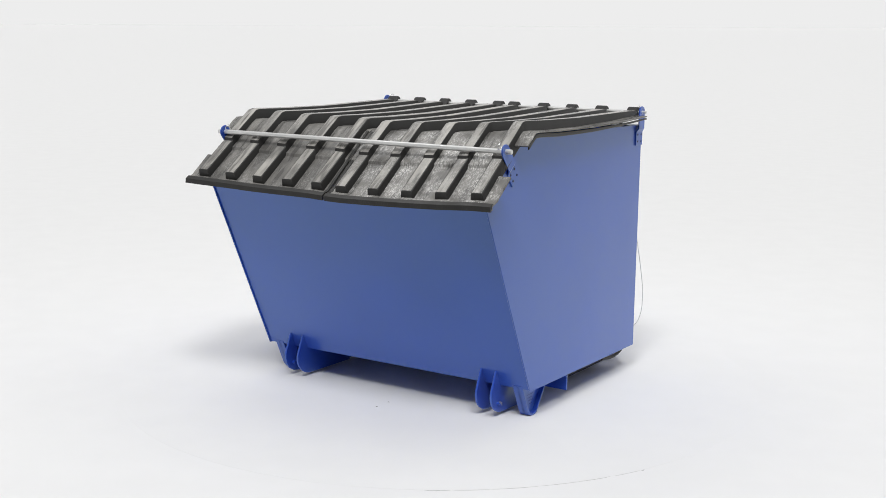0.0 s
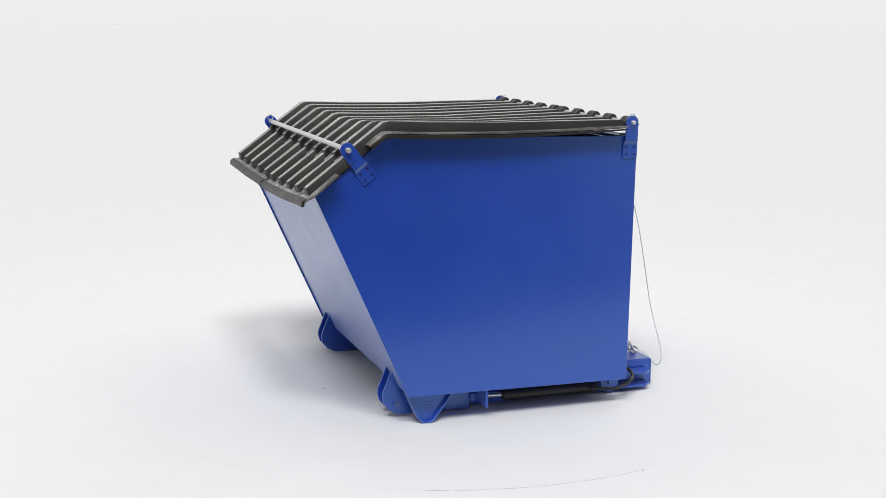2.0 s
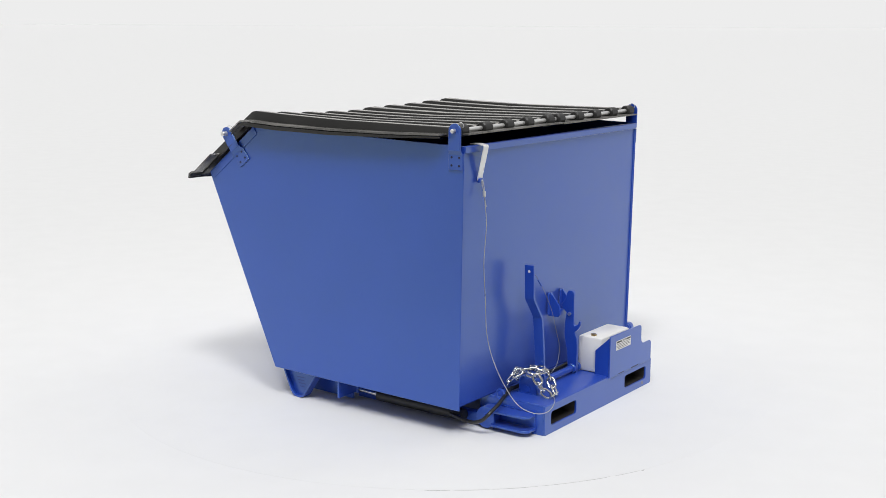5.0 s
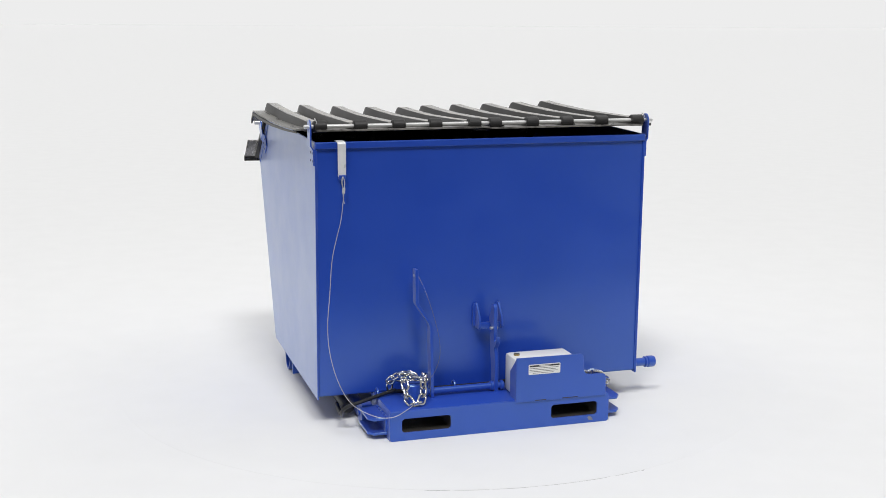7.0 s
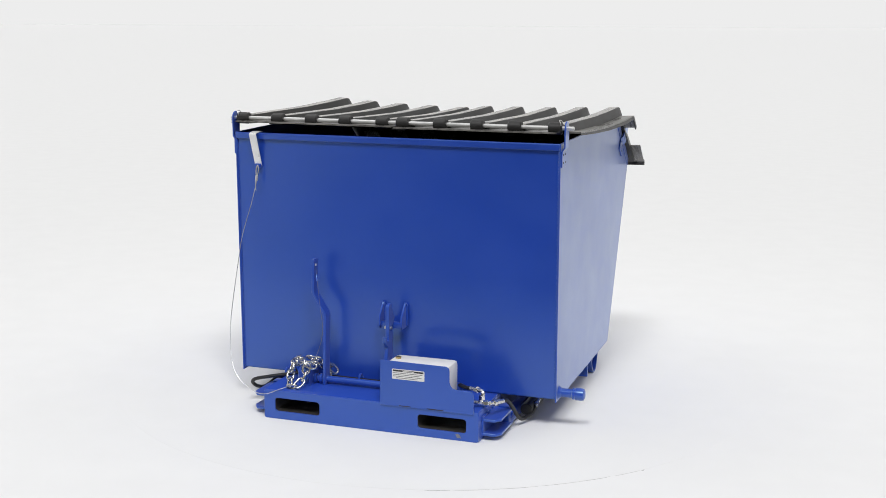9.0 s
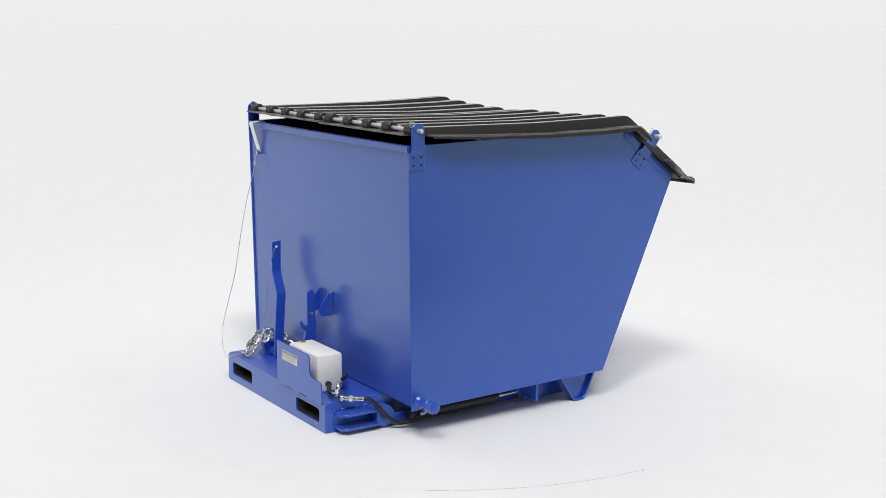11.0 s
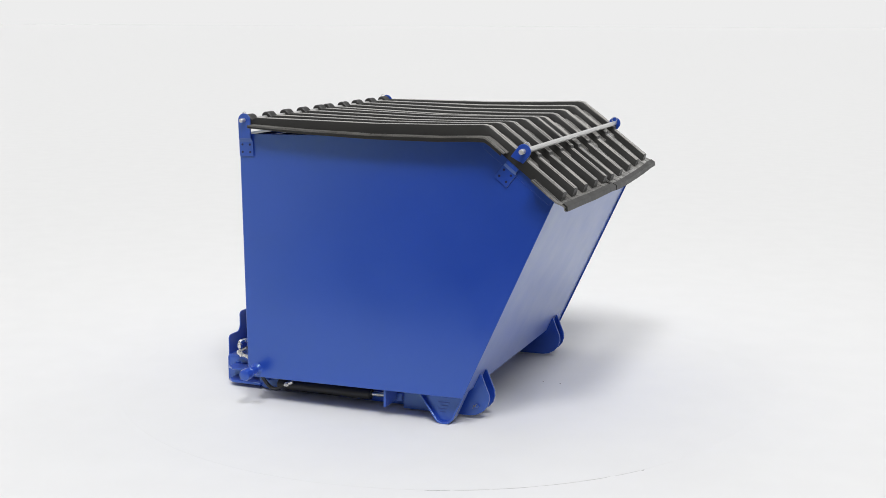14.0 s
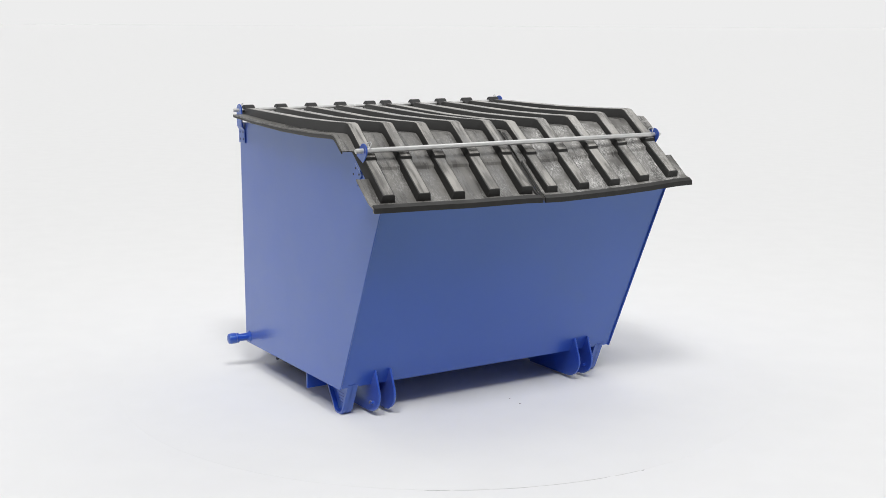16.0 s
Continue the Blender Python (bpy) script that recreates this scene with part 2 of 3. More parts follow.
def tub(top):
    """Side plates, slanted front, back, bottom and the rim at the back."""
    outline = [(-0.391, 0.134), (-0.774, 0.990), (-0.489, 1.214), (0.635, 1.192), (0.620, 0.119)]
    for x0, x1 in ((RIGHT - SHEET, RIGHT), (LEFT, LEFT + SHEET)):
        part("side_panel", plate(outline, "x", x0, x1, bevel=0.0015), BLUE, top)
    a, b = LEFT + SHEET, RIGHT - SHEET
    # the slanted front lies a finger's width behind the side plates' edges
    part("front_panel", plate([(-0.3845, 0.138), (-0.7665, 0.991), (-0.760, 0.994), (-0.378, 0.141)], "x", a, b), BLUE, top)
    part("back_panel", plate([(0.605, 0.135), (0.611, 0.135), (0.627, 1.165), (0.621, 1.165)], "x", a, b), BLUE, top)
    part("bottom_panel", plate([(-0.368, 0.140), (0.608, 0.130), (0.608, 0.136), (-0.368, 0.146)], "x", a, b), BLUE, top)
    part("back_rim", plate([(0.594, 1.187), (0.636, 1.192), (0.639, 1.188), (0.638, 1.164), (0.632, 1.164), (0.632, 1.182), (0.594, 1.181)], "x", a - 0.002, b + 0.002, bevel=0.0015), BLUE, top)
    # flat bars along the slanted edges, on the outer faces
    for x0, x1 in ((RIGHT, RIGHT + 0.003), (LEFT - 0.003, LEFT)):
        part("edge_strip", plate([(-0.770, 0.991), (-0.489, 1.211), (-0.470, 1.178), (-0.748, 0.961)], "x", x0, x1, bevel=0.001), BLUE, top)
    # weld beads where the front and back meet the sides
    for x in (a + 0.001, b - 0.001):
        part("weld_bead", sweep([(x, 0.613 + 0.0155 * k / 20, 0.14 + 1.02 * k / 20) for k in range(21)], 0.004, 6), BLUE, top)


def strap_bracket(top, x, outward, pin, foot, name):
    """A strap with a round head round the rod, stepped down to a plate with four bolts."""
    d = (Vector(pin) - Vector(foot))
    length = d.length
    d.normalize()
    s = Vector((-d.y, d.x))
    P = lambda u, v: tuple(Vector(foot) + d * u + s * v)
    o = outward
    head = [P(length + 0.029 * math.sin(radians(a)), 0.029 * math.cos(radians(a))) for a in range(0, 181, 15)]
    strap = head + [P(0.032, -0.029), P(0.032, 0.029)]
    x_in, x_out = sorted((x + o * 0.011, x + o * 0.017))
    bm = plate(strap, "x", x_in, x_out, bevel=0.0012)
    # the step between the strap and the plate
    step = bmesh.new()
    q = [(x + o * 0.011, P(0.036, -0.029)), (x + o * 0.017, P(0.036, -0.029)), (x + o * 0.007, P(0.018, -0.031)), (x + o * 0.001, P(0.018, -0.031))]
    lo = [step.verts.new((c, *p)) for c, p in q]
    q = [(x + o * 0.011, P(0.036, 0.029)), (x + o * 0.017, P(0.036, 0.029)), (x + o * 0.007, P(0.018, 0.031)), (x + o * 0.001, P(0.018, 0.031))]
    hi = [step.verts.new((c, *p)) for c, p in q]
    step.faces.new(lo), step.faces.new(hi[::-1])
    for k in range(4):
        step.faces.new((lo[k], lo[(k + 1) % 4], hi[(k + 1) % 4], hi[k]))
    lower = plate([P(0.022, -0.034), P(0.022, 0.034), P(-0.044, 0.034), P(-0.044, -0.034)], "x", *sorted((x, x + o * 0.0065)), bevel=0.0012)
    bracket = part(name, joined(bm, step, lower), BLUE, top)
    for u in (0.006, -0.026):
        for v in (-0.018, 0.018):
            c = P(u, v)
            part("bolt", rod((x + o * 0.0055, *c), (x + o * 0.0075, *c), 0.0048, 10), DOT, bracket, "dark sunk bolt head")
    return bracket


def ring_pin(top, centre, r, tilt):
    cx, cy, cz = centre
    pts = [(cx + 0.3 * r * math.sin(2 * a), cy + r * math.cos(a + tilt), cz + r * math.sin(a + tilt)) for a in [2 * math.pi * k / 18 for k in range(18)]]
    part("ring_clip", sweep(pts, 0.0018, 6, True), ZINC, top, "small bright wire ring clip")


HINGE, BAR = (0.601, 1.251), (-0.645, 1.171)


def rods_and_brackets(top):
    part("hinge_rod", rod((-0.777, *HINGE), (0.758, *HINGE), 0.0085, 14, 0.002), ZINC, top, "long bright steel hinge rod")
    part("lid_bar", rod((-0.782, *BAR), (0.765, *BAR), 0.0105, 14, 0.002), ZINC, top, "long bright steel bar holding the lids down")
    for x, o in ((RIGHT, 1), (LEFT, -1)):
        strap_bracket(top, x, o, HINGE, (0.599, 1.141), "hinge_bracket")
        strap_bracket(top, x, o, BAR, (-0.573, 1.079), "bar_bracket")
        ring_pin(top, (x - o * 0.008, HINGE[0] + 0.012, HINGE[1] + 0.021), 0.012, 0.4)
        ring_pin(top, (x - o * 0.010, BAR[0] - 0.004, BAR[1] + 0.020), 0.013, 1.2)


PANEL = [(0.648, 1.231), (0.56, 1.229), (0.30, 1.2205), (0.0, 1.2175), (-0.30, 1.222), (-0.470, 1.230), (-0.502, 1.229), (-0.525, 1.2145), (-0.6535, 1.1120), (-0.6570, 1.0990), (-0.795, 0.989), (-0.822, 0.979), (-0.829, 0.974), (-0.829, 0.962)]


def sheet_piece(profile, x0, x1, thick=0.006, cols=1):
    """The lid's sheet along a profile of (y, z), between two x."""
    bm = bmesh.new()
    P = [Vector(p) for p in profile]
    N = []
    for i in range(len(P)):
        d = (P[min(i + 1, len(P) - 1)] - P[max(i - 1, 0)]).normalized()
        N.append(Vector((-d.y, d.x)) if d.x < 0 else Vector((d.y, -d.x)) * -1)
    low, high = [], []
    for c in range(cols + 1):
        x = x0 + (x1 - x0) * c / cols
        low.append([bm.verts.new((x, *p)) for p in P])
        high.append([bm.verts.new((x, *(p - n * thick))) for p, n in zip(P, N)])
    for c in range(cols):
        for i in range(len(P) - 1):
            bm.faces.new((low[c][i], low[c][i + 1], low[c + 1][i + 1], low[c + 1][i]))
            bm.faces.new((high[c][i], high[c][i + 1], high[c + 1][i + 1], high[c + 1][i]))
        for i in (0, len(P) - 1):
            bm.faces.new((low[c][i], low[c + 1][i], high[c + 1][i], high[c][i]))
    for c in (0, cols):
        for i in range(len(P) - 1):
            bm.faces.new((low[c][i], low[c][i + 1], high[c][i + 1], high[c][i]))
    return bm


def between(profile, y0, y1):
    """The stretch of a profile from y0 down to y1, with ends cut to length."""
    def z_at(y):
        for (a, za), (b, zb) in zip(profile, profile[1:]):
            if b <= y <= a and a > b:
                return za + (zb - za) * (a - y) / (a - b)
        return profile[-1][1]
    inner = [p for p in profile if y1 < p[0] < y0]
    return [(y0, z_at(y0))] + inner + [(y1, z_at(y1))]


SAG = [(-0.81, 0.008), (-0.720, 0.011), (-0.547, 0.015), (-0.391, 0.021), (-0.226, 0.022), (-0.068, 0.023), (0.0, 0.030), (0.052, 0.032), (0.214, 0.028), (0.380, 0.022), (0.545, 0.013), (0.698, 0.0), (0.80, -0.002)]


def sagged(bm):
    """The lids hang a little between their edges, most at the bend."""
    for v in bm.verts:
        drop = np.interp(v.co.x, [a for a, _ in SAG], [b for _, b in SAG])
        v.co.z -= drop * np.interp(v.co.y, [-0.83, -0.49, 0.15, 0.60], [0.75, 1.0, 0.5, 0.0])
        if abs(v.co.x) > 0.76:
            v.co.x -= math.copysign(np.interp(v.co.y, [-0.5, 0.648], [0.0, 0.012]), v.co.x)
    return bm


def rib_mesh(x, splay):
    """One hollow-looking rib: narrow crest, sloping flanks, from the hinge to its foot on the slope."""
    crest = [(0.585, 1.247), (0.560, 1.262), (0.30, 1.2625), (0.0, 1.263), (-0.30, 1.271), (-0.470, 1.2785), (-0.494, 1.2745), (-0.655, 1.1540), (-0.652, 1.1450), (-0.811, 1.024)]
    base = [(0.592, 1.226), (0.575, 1.226), (0.30, 1.217), (0.0, 1.214), (-0.30, 1.218), (-0.455, 1.226), (-0.486, 1.221), (-0.646, 1.0965), (-0.650, 1.0934), (-0.797, 0.979)]
    bm = bmesh.new()
    rows = []
    for (cy, cz), (by, bz) in zip(crest, base):
        rows.append([bm.verts.new(p) for p in ((x - 0.035, by, bz), (x - 0.025, cy, cz), (x + 0.025, cy, cz), (x + 0.035, by, bz))])
    for i, (A, B) in enumerate(zip(rows, rows[1:])):
        for k in range(4):
            face = bm.faces.new((A[k], A[(k + 1) % 4], B[(k + 1) % 4], B[k]))
            # the scuffed, light-painted crest, but for the step down half way along the slope
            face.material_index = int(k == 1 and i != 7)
    for v in bm.verts:
        v.co.x += splay * np.interp(v.co.y, [-0.81, -0.49, 0.30], [1.0, 0.4, 0.0])
    bm.faces.new(rows[0])
    bm.faces.new(rows[-1][::-1])
    bmesh.ops.recalc_face_normals(bm, faces=bm.faces)
    edges = [e for e in bm.edges if all(v in (r[1], r[2]) for v in e.verts for r in rows if v in r) and e.calc_face_angle(0) > 0.5]
    bmesh.ops.bevel(bm, geom=edges, offset=0.0035, segments=2, profile=0.5, affect="EDGES")
    return bm


def knuckle_mesh(x0, x1):
    y, z = HINGE
    outer = arc(y, z, 0.024, -60, 150, 12) + [(y - 0.045, z - 0.012), (y - 0.05, z - 0.024), (y + 0.004, z - 0.025)]
    return plate(outer, "x", x0, x1, bevel=0.004)


def lip_mesh(x0, x1):
    return sheet_piece([(-0.8185, 0.9820), (-0.8325, 0.9745), (-0.8335, 0.960)], x0, x1, 0.011, 10)


def lid(top, x_in, x_out, ribs, knuckles):
    """One half lid: ribbed black plastic, bent down over the slanted front."""
    o = 1 if x_out > x_in else -1
    edge = 0.716 if o > 0 else -0.723
    cut = -0.568 if o > 0 else -0.580
    pieces = [sheet_piece(between(PANEL, 0.560, -0.8295)[:-1] + [(-0.829, 0.974), (-0.829, 0.962)], x_in, edge, cols=10),
              sheet_piece(between(PANEL, 0.648, 0.5605), x_in, o * 0.712, cols=8),
              sheet_piece(between(PANEL, 0.560, cut), edge, x_out),
              sheet_piece(between(PANEL, -0.692, -0.8295)[:-1] + [(-0.829, 0.974), (-0.829, 0.962)], edge, x_out)]
    if o > 0:
        for piece in pieces:
            bmesh.ops.translate(piece, vec=(0, 0, 0.004), verts=piece.verts)
    body = part("lid", sagged(joined(*pieces)), DUSTY, top, "ribbed black plastic lid bent over the front")
    rim = between(PANEL, 0.560, cut + 0.008)
    part("edge_roll", sagged(plate(rim + [(y, z - 0.007 - 0.009 * min(1, (0.56 - y) / 0.7)) for y, z in rim[::-1]], "x", *sorted((x_out - o * 0.006, x_out + o * 0.001)), bevel=0.002)), PLASTIC, body)
    for x, splay in ribs:
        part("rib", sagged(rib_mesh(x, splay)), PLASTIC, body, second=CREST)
    # the turned-up edge along the joint of the two lids
    seam = [p for p in between(PANEL, -0.515, -0.815) if not -0.66 < p[0] < -0.65]
    part("joint_ridge", sagged(plate([(y, z - 0.002) for y, z in seam] + [(y - 0.004, z + 0.011) for y, z in seam[::-1]], "x", *sorted((x_in + o * 0.0005, x_in + o * 0.014)), bevel=0.002)), PLASTIC, body)
    part("lip", sagged(lip_mesh(x_in + o * 0.002, x_out - o * 0.002)), PLASTIC, body)
    if o < 0:
        under = [(y + 0.004, z - 0.010) for y, z in PANEL[1:-2]]
        # dark strip added below the open joint to keep the gap black
        part("joint_backing", sagged(sheet_piece(under, -0.045, 0.020, 0.003)), KNUCKLE, body, "dark backing strip added under the joint of the lids")
    for x0, x1 in knuckles:
        part("knuckle", knuckle_mesh(x0, x1), KNUCKLE, body, "black moulded hinge knuckle")


def lids(top):
    lid(top, -0.0115, 0.792, ((0.698, 0.010), (0.545, -0.002), (0.380, 0.0), (0.214, 0.0), (0.052, -0.004)), ((0.667, 0.721), (0.500, 0.556), (0.341, 0.395), (0.184, 0.238), (0.015, 0.069)))
    lid(top, -0.0205, -0.806, ((-0.068, -0.012), (-0.226, -0.015), (-0.391, -0.017), (-0.547, -0.020), (-0.704, -0.022)), ((-0.076, -0.022), (-0.242, -0.186), (-0.400, -0.347), (-0.561, -0.505), (-0.729, -0.673)))


# ---------------------------------------------------------------- under the tub
def undercarriage(top):
    foot_line = [(-0.392, 0.150), (-0.337, 0.026), (-0.318, 0.004), (-0.300, 0.0), (-0.280, 0.0), (-0.262, 0.006), (-0.170, 0.136)]
    inner_line = [(-0.178, 0.136), (-0.266, 0.013), (-0.282, 0.008), (-0.300, 0.008), (-0.313, 0.011), (-0.330, 0.031), (-0.382, 0.150)]
    cheek = [(-0.366, 0.140), (-0.392, 0.190), (-0.412, 0.208), (-0.420, 0.200), (-0.440, 0.150), (-0.455, 0.115), (-0.457, 0.090), (-0.449, 0.062), (-0.430, 0.038), (-0.400, 0.020), (-0.370, 0.014), (-0.062, 0.009), (-0.062, 0.140)]
    for o in (1, -1):
        X = lambda v: MID + o * v
        S = lambda a, b: sorted((X(a), X(b)))
        foot = part("foot", plate(foot_line + inner_line, "x", *S(0.640, 0.688), bevel=0.001), BLUE, top)
        part("web", plate(foot_line, "x", *S(0.662, 0.668)), BLUE, foot)
        for k in range(4):
            part("stamped_mark", box(*S(0.668, 0.6688), -0.315 + 0.006 * k, -0.262 - 0.008 * (k % 2), 0.088 - 0.014 * k, 0.091 - 0.014 * k), MARK, foot, "faint dark stamped writing")
        for x in (0.492, 0.566):
            part("cheek_plate", plate(cheek, "x", *S(x, x + 0.010), bevel=0.0015), BLUE, top)
        part("pin", rod((X(0.557), -0.405, 0.062), (X(0.586), -0.405, 0.062), 0.007, 12, 0.002), BLUE, top)
        part("cotter_wire", sweep(curve([(X(0.584), -0.407, 0.066), (X(0.588), -0.402, 0.071), (X(0.589), -0.398, 0.058), (X(0.588), -0.392, 0.066), (X(0.588), -0.388, 0.050)], 4), 0.0016, 6), THIN_WIRE, top, "bent dull cotter wire")
        part("gusset", plate([(X(0.712), 0.136), (X(0.712), 0.050), (X(0.580), 0.050), (X(0.580), 0.136)], "y", -0.038, -0.028, bevel=0.001), BLUE, top)
        ram = part("hydraulic_cylinder", rod((X(0.580), 0.088, 0.056), (X(0.580), 0.548, 0.052), 0.026, 20, 0.004), BLACK_PAINT, top, "black hydraulic cylinder lying under the tub")
        part("piston_rod", rod((X(0.580), -0.030, 0.063), (X(0.580), 0.090, 0.057), 0.010, 12), CHROME, ram, "bright piston rod")
        part("clevis", box(*S(0.565, 0.595), -0.062, -0.020, 0.045, 0.082, 0.004), BLUE, ram)
        part("rail", box(*S(0.502, 0.540), -0.060, 0.640, 0.012, 0.060, 0.003), BLUE, top)


def pivot_pin(top):
    y, z = 0.579, 0.154
    pin = part("pivot_pipe", rod((LEFT + 0.01, y, z), (-0.798, y, z), 0.0185, 18), BLUE, top)
    part("end_cap", sweep([(-0.790, y, z), (-0.792, y, z), (-0.797, y, z), (-0.799, y, z), (-0.803, y, z), (-0.806, y, z), (-0.830, y, z), (-0.839, y, z), (-0.844, y, z)],
                          [0.019, 0.0245, 0.0245, 0.0225, 0.0225, 0.0262, 0.0262, 0.0235, 0.014], 18), BLUE, pin)
    part("weld_collar", sweep([(LEFT - 0.0125 + 0.001 * k, y, z) for k in range(13)], [0.019 + 0.0008 * k for k in range(13)], 18), BLUE, pin)


# ---------------------------------------------------------------- the fork base and what stands on it
def fork_base(top):
    T = 0.128
    pockets = [rounded(0.223, 0.430, 0.034, 0.092, 0.013), rounded(-0.426, -0.217, 0.034, 0.092, 0.013)]
    base = part("fork_base", plate([(-0.479, 0.010), (-0.476, 0.003), (-0.469, 0.0), (0.471, 0.0), (0.478, 0.003), (0.481, 0.010), (0.481, T - 0.012), (0.474, T - 0.003), (-0.472, T - 0.003), (-0.479, T - 0.012)], "y", 0.870, 0.879, pockets, 0.0015), BLUE, top)
    part("top_plate", plate([(0.560, T), (0.866, T), (0.875, T - 0.004), (0.878, T - 0.012), (0.870, T - 0.012), (0.560, T - 0.009)], "x", -0.476, 0.478, bevel=0.001), BLUE, base)
    for x0, x1 in ((-0.478, -0.468), (0.470, 0.480)):
        part("end_plate", box(x0, x1, 0.560, 0.871, 0.0, T - 0.006, 0.002), BLUE, base)
    # the pockets' insides are dark brown, unlike the blue outside
    for x0, x1 in ((0.217, 0.436), (-0.432, -0.211)):
        tunnel = plate(rounded(x0, x1, 0.028, 0.098, 0.016), "y", 0.600, 0.8695, [rounded(x0 + 0.006, x1 - 0.006, 0.034, 0.092, 0.013)])
        part("fork_tunnel", tunnel, DARK_BROWN, base, "dark inside of a fork pocket")
    part("bare_patch", plate([(-0.407, 0.012), (-0.388, 0.012), (-0.381, 0.026), (-0.392, 0.030), (-0.400, 0.024)], "y", 0.8790, 0.8795), THIN_WIRE, base, "small scraped patch of bare steel")
    part("under_plate", box(-0.467, 0.469, 0.600, 0.869, 0.004, 0.010), BLUE, base)
    for o in (1, -1):
        X = lambda v: 0.001 + o * v
        S = lambda a, b: sorted((X(a), X(b)))
        ear = [(X(0.479), 0.655), (X(0.540), 0.655), (X(0.557), 0.668), (X(0.557), 0.812), (X(0.536), 0.840), (X(0.479), 0.840)]
        for z in (0.020, 0.080):
            part("side_flange", plate(ear, "z", z, z + 0.011, bevel=0.0015), BLUE, base)
        part("channel_web", box(*S(0.4795, 0.488), 0.655, 0.838, 0.031, 0.080), BLUE, base)
        cheek = arc(0.632, 0.052, 0.046, 90, 330, 12) + [(0.672, 0.010), (0.672, 0.098)]
        cheek = [(y, max(z, 0.003)) for y, z in cheek]
        part("pivot_lug", plate(cheek, "x", *S(0.500, 0.545), bevel=0.002), BLUE, base)
        part("lug_bolt", rod((X(0.545), 0.632, 0.055), (X(0.553), 0.632, 0.055), 0.012, 6), BLUE, base)
        for k in range(5):
            part("weld_bead", sweep(curve([(X(0.482), 0.675 + 0.035 * k, 0.094), (X(0.484), 0.690 + 0.035 * k, 0.0955), (X(0.482), 0.700 + 0.035 * k, 0.094)], 3), 0.004, 6), BLUE, base)


def release_gear(top):
    # posts that carry the cross shaft
    post = part("shaft_post", plate([(0.682, 0.124), (0.772, 0.124), (0.772, 0.190), (0.760, 0.200), (0.694, 0.200), (0.682, 0.190)], "x", 0.316, 0.372, bevel=0.003), BLUE, top)
    part("post_weld", box(0.310, 0.378, 0.676, 0.778, 0.126, 0.131, 0.002), BLUE, post)
    part("post_plug", rod((0.372, 0.727, 0.150), (0.376, 0.727, 0.150), 0.014, 16), BLUE, post)
    part("cross_shaft", rod((0.300, 0.722, 0.150), (-0.060, 0.722, 0.150), 0.014, 16), BLUE, top)
    for x in (0.310, 0.283, -0.006, -0.050):
        part("shaft_collar", rod((x - 0.008, 0.722, 0.150), (x + 0.008, 0.722, 0.150), 0.021, 16, 0.003), BLUE, top)
    # the hand lever, a flat bar with a dog-leg
    bm = bmesh.new()
    stations = [(0.262, 0.700, 0.747, 0.128), (0.262, 0.694, 0.740, 0.280), (0.262, 0.683, 0.729, 0.425), (0.266, 0.682, 0.728, 0.440), (0.317, 0.677, 0.722, 0.518), (0.321, 0.677, 0.722, 0.530), (0.322, 0.674, 0.719, 0.668)]
    rows = [[bm.verts.new(p) for p in ((x - 0.0065, a, z), (x + 0.0065, a, z), (x + 0.0065, b, z), (x - 0.0065, b, z))] for x, a, b, z in stations]
    for A, B in zip(rows, rows[1:]):
        for k in range(4):
            bm.faces.new((A[k], A[(k + 1) % 4], B[(k + 1) % 4], B[k]))
    bm.faces.new(rows[0])
    bm.faces.new(rows[-1])
    bmesh.ops.recalc_face_normals(bm, faces=bm.faces)
    lever = part("release_lever", bevelled(bm, 0.0015, 1), BLUE, top)
    for x0, x1 in ((0.3285, 0.3300), (0.3140, 0.3155)):
        part("eye_hole", rod((x0, 0.698, 0.642), (x1, 0.698, 0.642), 0.006, 12), PAPER, lever, "small bright hole in the lever")
    # latch plate with its horn
    latch = [(0.700, 0.105), (0.740, 0.105), (0.742, 0.250), (0.738, 0.285), (0.728, 0.315), (0.745, 0.330), (0.757, 0.350), (0.756, 0.368), (0.748, 0.366), (0.742, 0.350), (0.728, 0.342), (0.722, 0.348), (0.722, 0.470)]
    latch += arc(0.703, 0.482, 0.019, 0, 180, 8) + [(0.672, 0.450), (0.655, 0.432), (0.664, 0.416), (0.684, 0.400), (0.676, 0.350), (0.676, 0.290), (0.690, 0.230)]
    hook = part("latch_plate", plate(latch, "x", -0.030, -0.014, bevel=0.0015), BLUE, top)
    part("latch_bolt", rod((-0.036, 0.702, 0.396), (-0.004, 0.702, 0.396), 0.0075, 10), WIRE, hook, "bright bolt end")
    # catch on the tub's back
    catch = [(0.618, 0.490), (0.634, 0.490), (0.640, 0.480), (0.676, 0.436), (0.680, 0.395), (0.672, 0.384), (0.618, 0.384)]
    for x in (0.028, -0.071):
        part("catch_cheek", plate(catch, "x", x, x + 0.008, bevel=0.001), BLUE, top)
    for x in (0.024, -0.079):
        part("catch_flange", plate([(x, 0.392), (x + 0.024, 0.392), (x + 0.024, 0.478), (x + 0.018, 0.490), (x + 0.006, 0.490), (x, 0.478)], "y", 0.622, 0.629, bevel=0.001), BLUE, top)
    part("catch_bar", box(-0.063, 0.028, 0.650, 0.668, 0.386, 0.412, 0.002), BLUE, top)
    for x, y in ((0.478, 0.660), (0.136, 0.640)):
        part("tie_ring", sweep([(x, y + 0.020 * math.cos(2 * math.pi * k / 16), 0.138 + 0.022 * math.sin(2 * math.pi * k / 16)) for k in range(16)], 0.0045, 6, True), BLUE, top)


